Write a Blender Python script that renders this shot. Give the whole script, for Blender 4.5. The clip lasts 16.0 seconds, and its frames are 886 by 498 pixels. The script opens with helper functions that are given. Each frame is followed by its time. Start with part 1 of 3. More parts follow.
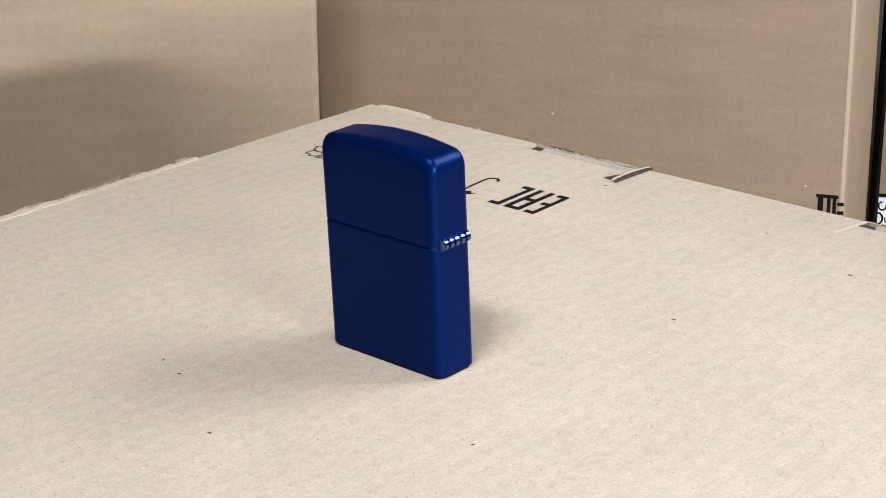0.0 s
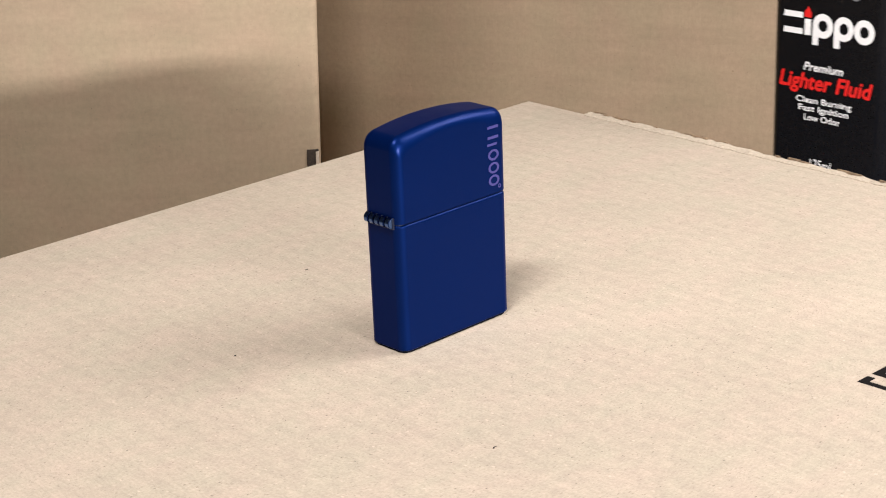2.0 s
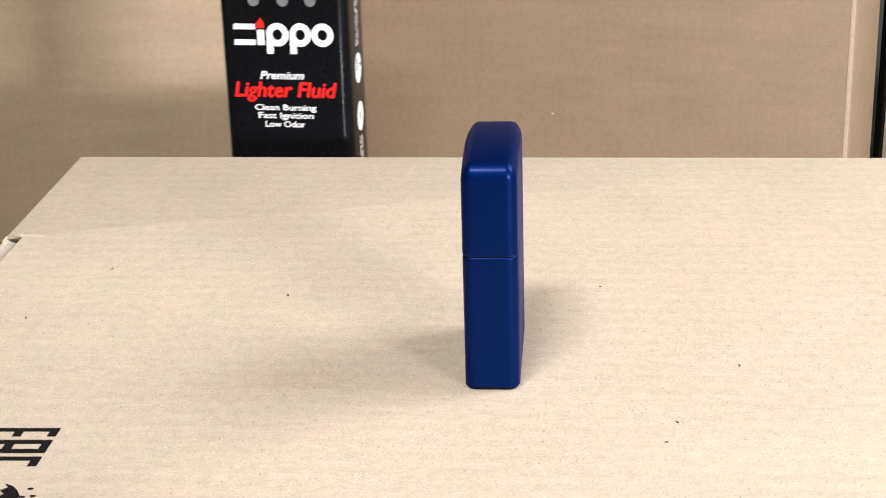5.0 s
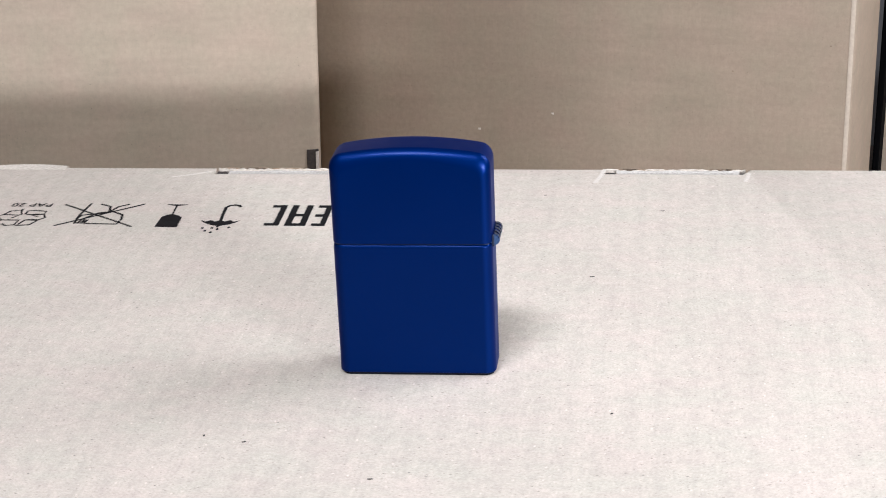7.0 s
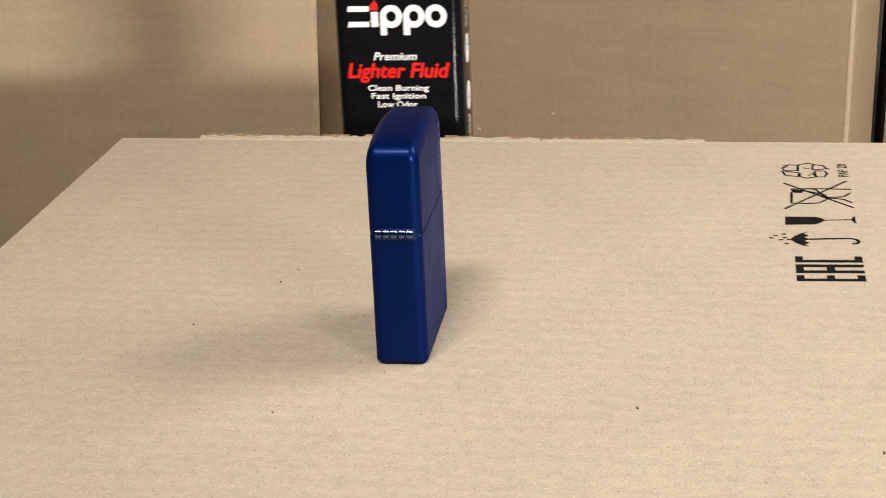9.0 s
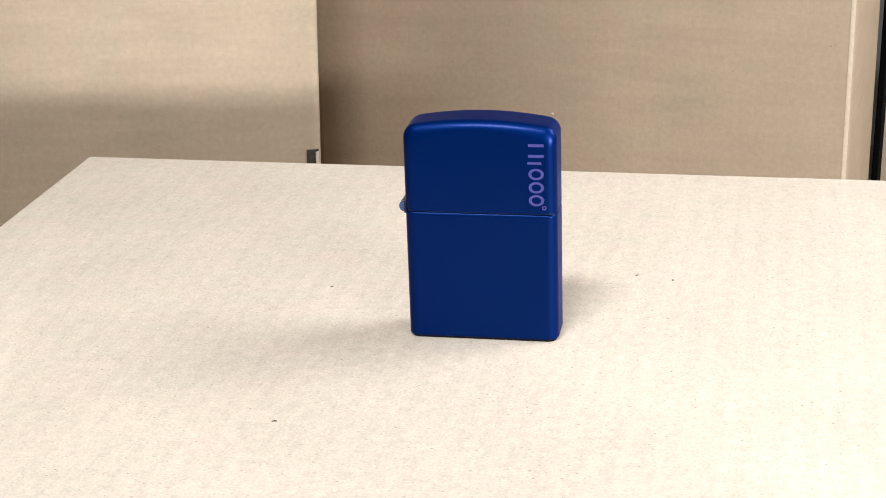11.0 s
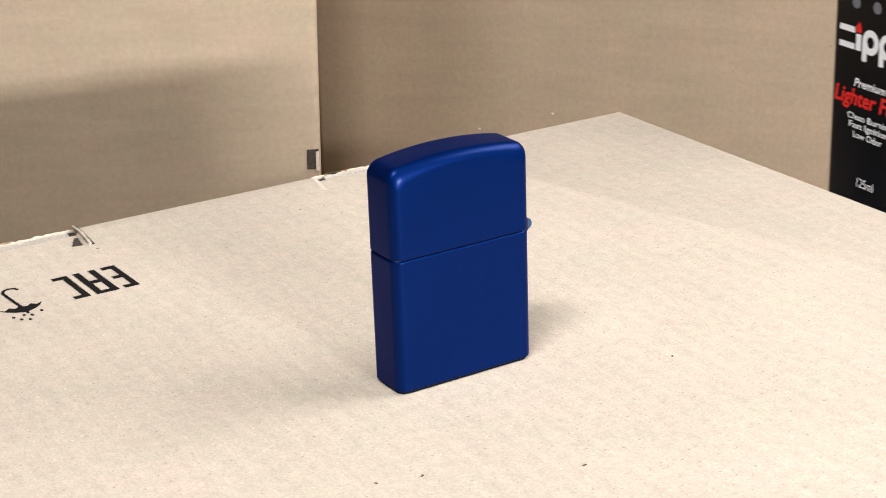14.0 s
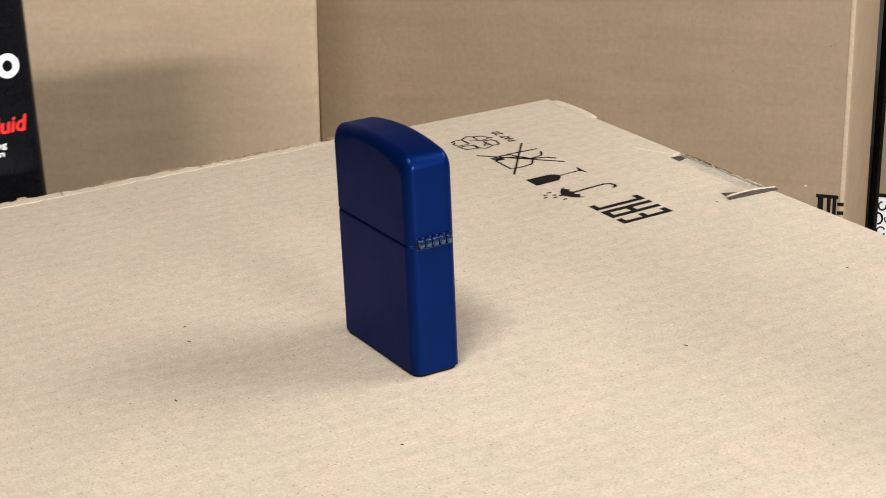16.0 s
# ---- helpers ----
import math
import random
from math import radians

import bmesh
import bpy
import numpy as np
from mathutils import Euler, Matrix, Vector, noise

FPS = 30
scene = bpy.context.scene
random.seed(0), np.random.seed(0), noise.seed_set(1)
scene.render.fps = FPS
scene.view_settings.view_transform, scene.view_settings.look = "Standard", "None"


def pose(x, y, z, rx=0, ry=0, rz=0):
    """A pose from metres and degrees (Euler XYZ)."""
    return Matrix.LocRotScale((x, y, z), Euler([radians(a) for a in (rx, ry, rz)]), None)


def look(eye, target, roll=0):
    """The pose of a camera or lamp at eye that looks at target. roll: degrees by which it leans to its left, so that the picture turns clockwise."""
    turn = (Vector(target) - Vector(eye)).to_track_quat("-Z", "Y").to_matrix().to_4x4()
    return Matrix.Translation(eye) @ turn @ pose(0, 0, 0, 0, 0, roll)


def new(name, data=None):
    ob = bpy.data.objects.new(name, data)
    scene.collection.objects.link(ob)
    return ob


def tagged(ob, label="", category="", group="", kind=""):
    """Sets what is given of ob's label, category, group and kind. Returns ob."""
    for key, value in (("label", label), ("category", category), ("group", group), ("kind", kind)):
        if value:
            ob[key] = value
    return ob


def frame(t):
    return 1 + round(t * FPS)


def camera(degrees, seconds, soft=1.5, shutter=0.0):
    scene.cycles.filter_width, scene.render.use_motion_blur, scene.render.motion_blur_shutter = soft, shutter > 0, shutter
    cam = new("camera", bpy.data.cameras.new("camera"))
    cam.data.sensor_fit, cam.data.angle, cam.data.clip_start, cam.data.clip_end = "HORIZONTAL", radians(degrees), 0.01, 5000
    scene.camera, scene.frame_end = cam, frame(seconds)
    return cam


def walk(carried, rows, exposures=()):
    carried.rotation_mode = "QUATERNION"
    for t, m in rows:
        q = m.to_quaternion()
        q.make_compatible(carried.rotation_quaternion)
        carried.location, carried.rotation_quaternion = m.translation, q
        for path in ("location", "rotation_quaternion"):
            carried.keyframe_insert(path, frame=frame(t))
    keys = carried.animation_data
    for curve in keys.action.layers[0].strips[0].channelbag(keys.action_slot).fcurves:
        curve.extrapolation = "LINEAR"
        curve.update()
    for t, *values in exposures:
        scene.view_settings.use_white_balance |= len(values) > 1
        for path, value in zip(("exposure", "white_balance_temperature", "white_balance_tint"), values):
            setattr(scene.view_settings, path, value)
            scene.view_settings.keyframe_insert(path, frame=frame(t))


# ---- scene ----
cam = camera(28.17, 16.0, soft=1.0, shutter=0.15)

# One fixed camera; the stand with the carton, the lighter and the cans turns before it.
EYE = Vector((0.0, -0.407, 0.1781))
AIM = EYE + Vector((-0.0038, 0.9368, -0.3498))
EXPOSURES = [
    (0.0, -0.19, 5850, 10),
    (0.45, -0.33, 6600, 12),
    (0.8, -0.4, 6620, 13),
    (1.5, -0.33, 7100, 16),
    (2.1, -0.04, 6250, 13),
    (2.5, 0.01, 6200, 12),
    (3.0, 0.25, 5700, 8),
    (4.0, 0.26, 5900, 7),
    (4.7, 0.11, 6200, 10),
    (5.5, -0.02, 6300, 12),
    (6.2, 0.03, 6050, 13),
    (6.5, 0.01, 5950, 12),
    (7.0, -0.03, 5300, 12),
    (7.6, -0.18, 5500, 12),
    (8.0, -0.20, 6150, 9),
    (8.3, -0.34, 6750, 10),
    (9.0, -0.38, 6900, 11),
    (9.8, -0.15, 6510, 14),
    (10.6, 0.18, 5821, 9),
    (11.5, 0.31, 5800, 9),
    (12.2, 0.17, 6050, 10),
    (13.0, -0.11, 6400, 14),
    (13.8, 0.05, 6150, 11),
    (14.5, 0.05, 5650, 11),
    (15.2, -0.15, 5320, 13),
    (15.6, -0.27, 5600, 11),
    (16.0, -0.23, 6400, 10),
]
walk(cam, [(0.0, look(EYE, AIM, -2.11)), (16.0, look(EYE, AIM, -2.11))], EXPOSURES)

# Degrees by which the stand has turned, second by second.
TURN = [323.03, 276.57, 230.24, 183.86, 137.74, 91.78, 45.92, 0.0, -45.76,
        -91.8, -137.99, -184.11, -230.21, -275.98, -321.82, -367.82, -413.57]


def spin(t):
    """The pose of the turning stand at t seconds."""
    k = min(int(t), 15)
    a = TURN[k] + (TURN[k + 1] - TURN[k]) * (t - k)
    return pose(0, 0, 0, 0, 0, a) @ pose(0, 0, 0, 0.343, -0.174, 0)


# ---- light ----
world = bpy.data.worlds.new("world")
scene.world = world
world.use_nodes = True
world.node_tree.nodes["Background"].inputs["Color"].default_value = (1.0, 0.95, 0.88, 1)
world.node_tree.nodes["Background"].inputs["Strength"].default_value = 0.25


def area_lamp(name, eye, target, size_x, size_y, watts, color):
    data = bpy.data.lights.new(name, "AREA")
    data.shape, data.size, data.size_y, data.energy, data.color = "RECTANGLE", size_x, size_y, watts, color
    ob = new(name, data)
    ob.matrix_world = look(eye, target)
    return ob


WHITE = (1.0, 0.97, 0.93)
# Unseen lamps, placed by the cast shadows; no window or fixture is built.
area_lamp("right_side_light", (0.85, 0.14, 0.68), (0, 0.0, 0), 0.60, 0.44, 14.0, WHITE)
area_lamp("overhead_light", (-0.18, -0.46, 0.90), (0, 0.1, 0), 0.28, 0.14, 12.0, WHITE)
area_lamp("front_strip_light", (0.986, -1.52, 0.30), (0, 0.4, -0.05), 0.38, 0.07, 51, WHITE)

# ---- helpers for building ----
MM = 0.001


def part(name, bm, material, parent, label="", smooth=False):
    """Links a bmesh as one mesh object under a thing or a part."""
    me = bpy.data.meshes.new(name)
    bm.normal_update()
    bm.to_mesh(me)
    bm.free()
    me.materials.append(material)
    if smooth:
        me.polygons.foreach_set("use_smooth", [True] * len(me.polygons))
        me.set_sharp_from_angle(angle=radians(50))
    ob = new(name, me)
    if parent:
        ob.parent = parent
    return tagged(ob, label)


def thing(name, label, category, m=None, group="", kind=""):
    ob = new(name)
    ob.empty_display_size = 0.01
    if m is not None:
        ob.matrix_basis = m
    return tagged(ob, label, category, group, kind)


def block(bm, lo, hi, bevel=0.0, segments=2):
    """Adds a box between two corners, with rounded edges."""
    c = [(a + b) / 2 for a, b in zip(lo, hi)]
    d = [abs(b - a) for a, b in zip(lo, hi)]
    made = bmesh.ops.create_cube(bm, size=1, matrix=Matrix.Translation(c) @ Matrix.Diagonal((*d, 1)))
    if bevel:
        edges = list({e for v in made["verts"] for e in v.link_edges})
        bmesh.ops.bevel(bm, geom=edges, offset=bevel, segments=segments, affect="EDGES", profile=0.5)
    return bm


def rings(bm, loops, cap=True):
    """Skins closed loops of points one to the next."""
    rows = [[bm.verts.new(p) for p in loop] for loop in loops]
    n = len(rows[0])
    for a, b in zip(rows, rows[1:]):
        for i in range(n):
            bm.faces.new((a[i], a[(i + 1) % n], b[(i + 1) % n], b[i]))
    if cap:
        bm.faces.new(rows[0][::-1])
        bm.faces.new(rows[-1])
    bmesh.ops.recalc_face_normals(bm, faces=bm.faces)
    return bm


def round_rect(w, d, r, n=6):
    out = []
    for k, (sx, sy) in enumerate(((1, 1), (-1, 1), (-1, -1), (1, -1))):
        for i in range(n + 1):
            a = (k + i / n) * math.pi / 2
            out.append((sx * (w / 2 - r) + r * math.cos(a), sy * (d / 2 - r) + r * math.sin(a)))
    return out


def slab(bm, outline, m, z0=0.0, z1=0.00005):
    """A thin plate of an outline, through the pose m."""
    a = [bm.verts.new(m @ Vector((x, y, z0))) for x, y in outline]
    b = [bm.verts.new(m @ Vector((x, y, z1))) for x, y in outline]
    n = len(outline)
    bm.faces.new(b)
    bm.faces.new(a[::-1])
    for i in range(n):
        bm.faces.new((a[i], a[(i + 1) % n], b[(i + 1) % n], b[i]))
    return bm


def ring_plate(bm, cx, cy, rx, ry, hole, m, z1=0.00005, n=28):
    """A thin printed ring; hole is the share of its radius left open."""
    turn = [(math.cos(2 * math.pi * k / n), math.sin(2 * math.pi * k / n)) for k in range(n)]
    loops = [[bm.verts.new(m @ Vector((cx + rx * f * c, cy + ry * f * q, z))) for c, q in turn] for f, z in ((1, 0), (1, z1), (hole, z1), (hole, 0))]
    for a, b in zip(loops, loops[1:] + loops[:1]):
        for i in range(n):
            bm.faces.new((a[i], a[(i + 1) % n], b[(i + 1) % n], b[i]))
    bmesh.ops.recalc_face_normals(bm, faces=bm.faces)
    return bm


def stroke(bm, points, width, m):
    """A thin printed line of some width along points."""
    pts = [Vector(p) for p in points]
    n = len(pts)
    left, right = [], []
    for i, p in enumerate(pts):
        a = pts[i - 1] if i else p
        b = pts[i + 1] if i < n - 1 else p
        d = (b - a).normalized()
        s = Vector((-d.y, d.x)) * width / 2
        left.append(p + s)
        right.append(p - s)
    for i in range(n - 1):
        slab(bm, [left[i], right[i], right[i + 1], left[i + 1]][::-1], m)
    bmesh.ops.recalc_face_normals(bm, faces=bm.faces)
    return bm


def lettering(name, body, x0, x1, y0, y1, m, material, parent, shear=0.0, bold=0.0, label=""):
    """Words fitted into a rectangle on a surface."""
    cu = bpy.data.curves.new(name, "FONT")
    cu.body, cu.shear, cu.extrude, cu.resolution_u = body, shear, 0.0, 3
    tmp = new(name, cu)
    bpy.context.view_layer.update()
    me = bpy.data.meshes.new_from_object(tmp.evaluated_get(bpy.context.evaluated_depsgraph_get()))
    bpy.data.objects.remove(tmp)
    bpy.data.curves.remove(cu)
    xs = [v.co.x for v in me.vertices]
    ys = [v.co.y for v in me.vertices]
    for v in me.vertices:
        fx = (v.co.x - min(xs)) / (max(xs) - min(xs))
        fy = (v.co.y - min(ys)) / (max(ys) - min(ys))
        v.co = m @ Vector((x0 + fx * (x1 - x0), y0 + fy * (y1 - y0), 0.00006))
    if bold:
        # heavier strokes: the same outlines laid over one another with small shifts
        d = bold * (y1 - y0)
        bm = bmesh.new()
        for k, (dx, dy) in enumerate(((-d, 0), (d, 0), (0, d), (0, -d))):
            copy = me.copy()
            copy.transform(m @ Matrix.Translation((dx, dy, 0.000004 * k)) @ m.inverted())
            bm.from_mesh(copy)
            bpy.data.meshes.remove(copy)
        bm.to_mesh(me)
        bm.free()
    me.materials.clear()
    me.materials.append(material)
    ob = new(name, me)
    ob.parent = parent
    return tagged(ob, label)


# ---- materials ----
class Nodes:
    """A node material with short ways to add nodes."""

    def __init__(self, name):
        self.mat = bpy.data.materials.new(name)
        self.mat.use_nodes = True
        self.tree = self.mat.node_tree
        self.bsdf = self.tree.nodes["Principled BSDF"]
        co = self.tree.nodes.new("ShaderNodeTexCoord")
        self.object = co.outputs["Object"]

    def put(self, socket, value):
        if hasattr(value, "is_linked"):
            self.tree.links.new(value, socket)
        else:
            socket.default_value = value

    def scaled(self, sx, sy, sz, turn=0.0):
        n = self.tree.nodes.new("ShaderNodeMapping")
        self.put(n.inputs["Vector"], self.object)
        n.inputs["Scale"].default_value = (sx, sy, sz)
        n.inputs["Rotation"].default_value = (0, 0, turn)
        return n.outputs["Vector"]

    def noise(self, vector, scale, detail=3.0, rough=0.5):
        n = self.tree.nodes.new("ShaderNodeTexNoise")
        self.put(n.inputs["Vector"], vector)
        n.inputs["Scale"].default_value, n.inputs["Detail"].default_value = scale, detail
        n.inputs["Roughness"].default_value = rough
        return n.outputs["Fac"]

    def ramp(self, fac, *stops):
        n = self.tree.nodes.new("ShaderNodeValToRGB")
        self.put(n.inputs["Fac"], fac)
        e = n.color_ramp.elements
        while len(e) < len(stops):
            e.new(0.5)
        for k, (at, c) in zip(e, stops):
            k.position, k.color = at, (*c, 1) if len(c) == 3 else c
        return n.outputs["Color"]

    def mix(self, fac, a, b, kind="MIX"):
        n = self.tree.nodes.new("ShaderNodeMix")
        n.data_type, n.blend_type = "RGBA", kind
        self.put(n.inputs["Factor"], fac)
        self.put(n.inputs["A"], a if hasattr(a, "is_linked") else (*a, 1))
        self.put(n.inputs["B"], b if hasattr(b, "is_linked") else (*b, 1))
        return n.outputs["Result"]

    def math(self, op, a, b=0.0):
        n = self.tree.nodes.new("ShaderNodeMath")
        n.operation = op
        self.put(n.inputs[0], a)
        self.put(n.inputs[1], b)
        return n.outputs[0]

    def bump(self, height, strength, distance):
        n = self.tree.nodes.new("ShaderNodeBump")
        self.put(n.inputs["Height"], height)
        n.inputs["Strength"].default_value, n.inputs["Distance"].default_value = strength, distance
        self.put(self.bsdf.inputs["Normal"], n.outputs["Normal"])

    def set(self, **values):
        for key, value in values.items():
            s = self.bsdf.inputs[key.replace("_", " ")]
            self.put(s, (*value, 1) if isinstance(value, tuple) else value)
        return self.mat


def grey(v):
    return (v, v, v)


def cardboard(name, base, flute_axis="x", flute=0.007, flute_strength=0.05, fleck=1.0, flat=False, grit=0.15):
    """Kraft paper: mottled, with fibres, flecks and the faint ribs of the fluting below."""
    n = Nodes(name)
    dark = tuple(c * 0.95 for c in base)
    light = tuple(min(1, c * 1.04) for c in base)
    mottled = n.mix(n.ramp(n.noise(n.object, 28, 4, 0.6), (0.3, grey(0)), (0.7, grey(1))), dark, light)
    grain = n.ramp(n.noise(n.object, 1400, 4, 0.75), (0.36, grey(1 - 1.2 * grit)), (0.64, grey(1 + 0.8 * grit)))
    col = n.mix(0.8, mottled, grain, "MULTIPLY")
    tint = n.ramp(n.noise(n.scaled(1, 1.8, 1, 0.3), 45, 3, 0.6), (0.34, (0.972, 0.998, 0.985)), (0.66, (1.022, 0.994, 1.005)))
    col = n.mix(1.0, col, tint, "MULTIPLY")
    cloud = n.ramp(n.noise(n.object, 330, 3, 0.6), (0.34, grey(0.93)), (0.66, grey(1.05)))
    col = n.mix(0.9, col, cloud, "MULTIPLY")
    along = n.scaled(1, 6, 6) if flute_axis == "x" else n.scaled(6, 1, 6) if flute_axis == "y" else n.scaled(6, 6, 1)
    fibre = n.ramp(n.noise(along, 160, 4, 0.65), (0.34, grey(0.925 if flat else 0.96)), (0.64, grey(1.045 if flat else 1.02)))
    col = n.mix(0.7, col, fibre, "MULTIPLY")
    for k, (cells, size, tint, share) in enumerate(((230, 0.085, 0.18, 0.62), (300, 0.085, 1.45, 0.62), (560, 0.16, 0.50, 0.40), (150, 0.055, 0.15, 0.70))):
        v = n.tree.nodes.new("ShaderNodeTexVoronoi")
        n.put(v.inputs["Vector"], n.scaled(1.0, (1.7, 0.6, 1.9, 2.4)[k], 1.3, (0.5, 1.5, 2.7, 0.9)[k]))
        v.voronoi_dimensions = "2D" if flat else "3D"
        v.inputs["Scale"].default_value = cells
        near = n.ramp(v.outputs["Distance"], (size * 0.6, grey(1)), (size, grey(0)))
        sep = n.tree.nodes.new("ShaderNodeSeparateColor")
        n.put(sep.inputs["Color"], v.outputs["Color"])
        picked = n.math("GREATER_THAN", sep.outputs["Red"], share)
        amount = n.math("MULTIPLY", n.math("MULTIPLY", near, picked), n.math("MULTIPLY", sep.outputs["Green"], fleck))
        col = n.mix(amount, col, tuple(min(0.85, c * tint) for c in base))
    if not flat:
        stain = n.ramp(n.noise(n.scaled(1, 1, 8), 14, 5, 0.65), (0.35, grey(0.93)), (0.65, grey(1.04)))
        col = n.mix(0.9, col, stain, "MULTIPLY")
    wave = n.tree.nodes.new("ShaderNodeTexWave")
    wave.bands_direction = {"x": "Y", "y": "X", "z": "X"}[flute_axis]
    n.put(wave.inputs["Vector"], n.object)
    wave.inputs["Scale"].default_value = 0.314 / flute
    wave.inputs["Distortion"].default_value, wave.inputs["Detail"].default_value = 1.2, 1.0
    wave.inputs["Detail Scale"].default_value = 0.6
    ribs = n.ramp(wave.outputs["Fac"], (0.0, grey(1 - flute_strength)), (1.0, grey(1)))
    col = n.mix(1.0, col, ribs, "MULTIPLY")
    relief = n.math("ADD", n.noise(n.object, 900, 3, 0.7), n.math("MULTIPLY", wave.outputs["Fac"], 0.10))
    n.bump(relief, 0.14, 0.00025)
    return n.set(Base_Color=col, Roughness=0.82, Specular_IOR_Level=0.25)


def plain(name, color, rough, metal=0.0, grain=600.0, depth=0.00002, spread=0.08, spec=0.5):
    n = Nodes(name)
    noise_fac = n.noise(n.object, grain, 3, 0.6)
    shade = n.ramp(noise_fac, (0.3, tuple(c * (1 - spread) for c in color)), (0.7, tuple(min(1, c * (1 + spread)) for c in color)))
    rough_fac = n.ramp(n.noise(n.object, 60, 3, 0.6), (0.3, grey(max(0.02, rough - 0.05))), (0.7, grey(rough + 0.05)))
    if depth:
        n.bump(noise_fac, 0.3, depth)
    return n.set(Base_Color=shade, Roughness=rough_fac, Metallic=metal, Specular_IOR_Level=spec)


KRAFT = (0.485, 0.405, 0.315)
carton_paper = cardboard("carton_paper", KRAFT, "y", 0.0070, 0.034, 0.65, True, 0.13)
carton_side = cardboard("carton_side_paper", KRAFT, "z", 0.0065, 0.06)
box_paper = cardboard("box_paper", (0.350, 0.270, 0.183), "z", 0.008, 0.012, 0.45, False, 0.05)
back_paper = cardboard("back_box_paper", (0.288, 0.215, 0.142), "z", 0.008, 0.016, 0.45, False, 0.05)
worn_kraft = plain("worn_kraft_edge", (0.35, 0.275, 0.192), 0.85, grain=500, depth=0.0001, spread=0.10)
tab_grey = plain("worn_grey_liner", (0.40, 0.35, 0.285), 0.9, grain=1500, depth=0.0002, spread=0.25)
torn_pale = plain("pale_scored_paper", (0.54, 0.465, 0.37), 0.9, grain=1500, depth=0.0002, spread=0.15)
torn_paper = plain("torn_paper", (0.46, 0.385, 0.295), 0.9, grain=1500, depth=0.0002, spread=0.25)
# Near-black: paints shade in slots and gaps, and colours fibres and an underside.
shade_and_paper_dark = plain("gap_shade_and_dark_paper", (0.035, 0.024, 0.016), 0.9, grain=900, depth=0.0002, spread=0.4)
raw_edge = plain("raw_corrugated_edge", (0.22, 0.15, 0.09), 0.9, grain=900, depth=0.0002, spread=0.4)
print_ink = plain("black_print", (0.007, 0.006, 0.006), 0.8, grain=1800, spread=0.35, spec=0.1)
blue_paint = plain("navy_satin_paint", (0.0005, 0.0098, 0.070), 0.43, metal=0.56, grain=3000, depth=0.0, spread=0.03, spec=0.08)
blue_paint.node_tree.nodes["Principled BSDF"].inputs["Coat Weight"].default_value = 0.09
blue_paint.node_tree.nodes["Principled BSDF"].inputs["Coat Roughness"].default_value = 0.27
blue_paint.node_tree.nodes["Principled BSDF"].inputs["Specular Tint"].default_value = (0.2, 0.35, 0.9, 1)
blue_chrome = plain("blued_hinge_metal", (0.085, 0.155, 0.36), 0.20, metal=1.0, grain=2000, spread=0.2)
engraved = plain("violet_engraving", (0.040, 0.036, 0.165), 0.45, grain=4000, spread=0.2)
base_shade = plain("base_contact_shade", (0.004, 0.004, 0.006), 0.7, spec=0.1)
seam_dark = plain("dark_steel", (0.02, 0.025, 0.05), 0.4, metal=0.6)
can_black = plain("black_lacquered_tin", (0.004, 0.0045, 0.006), 0.22, grain=800, depth=0.000002, spread=0.2, spec=0.16)
label_white = plain("white_label_ink", (0.88, 0.88, 0.88), 0.4, grain=1500, spread=0.05)
label_red = plain("red_label_ink", (0.72, 0.014, 0.012), 0.4, grain=1500, spread=0.08)
label_grey = plain("grey_label_ink", (0.15, 0.155, 0.165), 0.4, grain=1500, spread=0.08)
stand_paint = plain("grey_stand_paint", (0.35, 0.35, 0.35), 0.5)
wood = plain("table_laminate", (0.30, 0.22, 0.15), 0.5, grain=120, spread=0.25)
wall_paint = plain("wall_paint", (0.17, 0.155, 0.14), 0.9, grain=200)
floor_mat = plain("floor_vinyl", (0.25, 0.22, 0.19), 0.6, grain=150, spread=0.2)
gap_dark = plain("matt_gap_black", (0.0016, 0.0015, 0.0015), 0.9, spec=0.02)

# ---- the room around ----
FLOOR, TABLE, STAND = -1.05, -0.30, -0.045


def structure(name, lo, hi, material, label, bevel=0.0):
    ob = part(name, block(bmesh.new(), lo, hi, bevel), material, None)
    return tagged(ob, label, name.split("_")[0], kind="structure")


structure("floor", (-2.6, -2.6, FLOOR - 0.1), (2.6, 2.6, FLOOR), floor_mat, "plain brown floor of the storeroom")
structure("ceiling", (-2.6, -2.6, 1.9), (2.6, 2.6, 2.0), wall_paint, "plain pale ceiling of the storeroom")
structure("wall_north", (-2.6, 2.6, FLOOR), (2.6, 2.7, 1.9), wall_paint, "plain pale painted wall")
structure("wall_south", (-2.6, -2.7, FLOOR), (2.6, -2.6, 1.9), wall_paint, "plain pale painted wall")
structure("wall_east", (2.6, -2.7, FLOOR), (2.7, 2.7, 1.9), wall_paint, "plain pale painted wall")
structure("wall_west", (-2.7, -2.7, FLOOR), (-2.6, 2.7, 1.9), wall_paint, "plain pale painted wall")


def build_table():
    t = thing("table", "plain brown laminate table under the boxes", "table", pose(0, 0.35, FLOOR))
    h = TABLE - FLOOR
    part("tabletop", block(bmesh.new(), (-0.9, -0.75, h - 0.03), (0.9, 0.75, h), 0.003), wood, t)
    for x in (-0.82, 0.82):
        for y in (-0.67, 0.67):
            part("leg", block(bmesh.new(), (x - 0.03, y - 0.03, 0), (x + 0.03, y + 0.03, h - 0.03), 0.003), wood, t)


build_table()


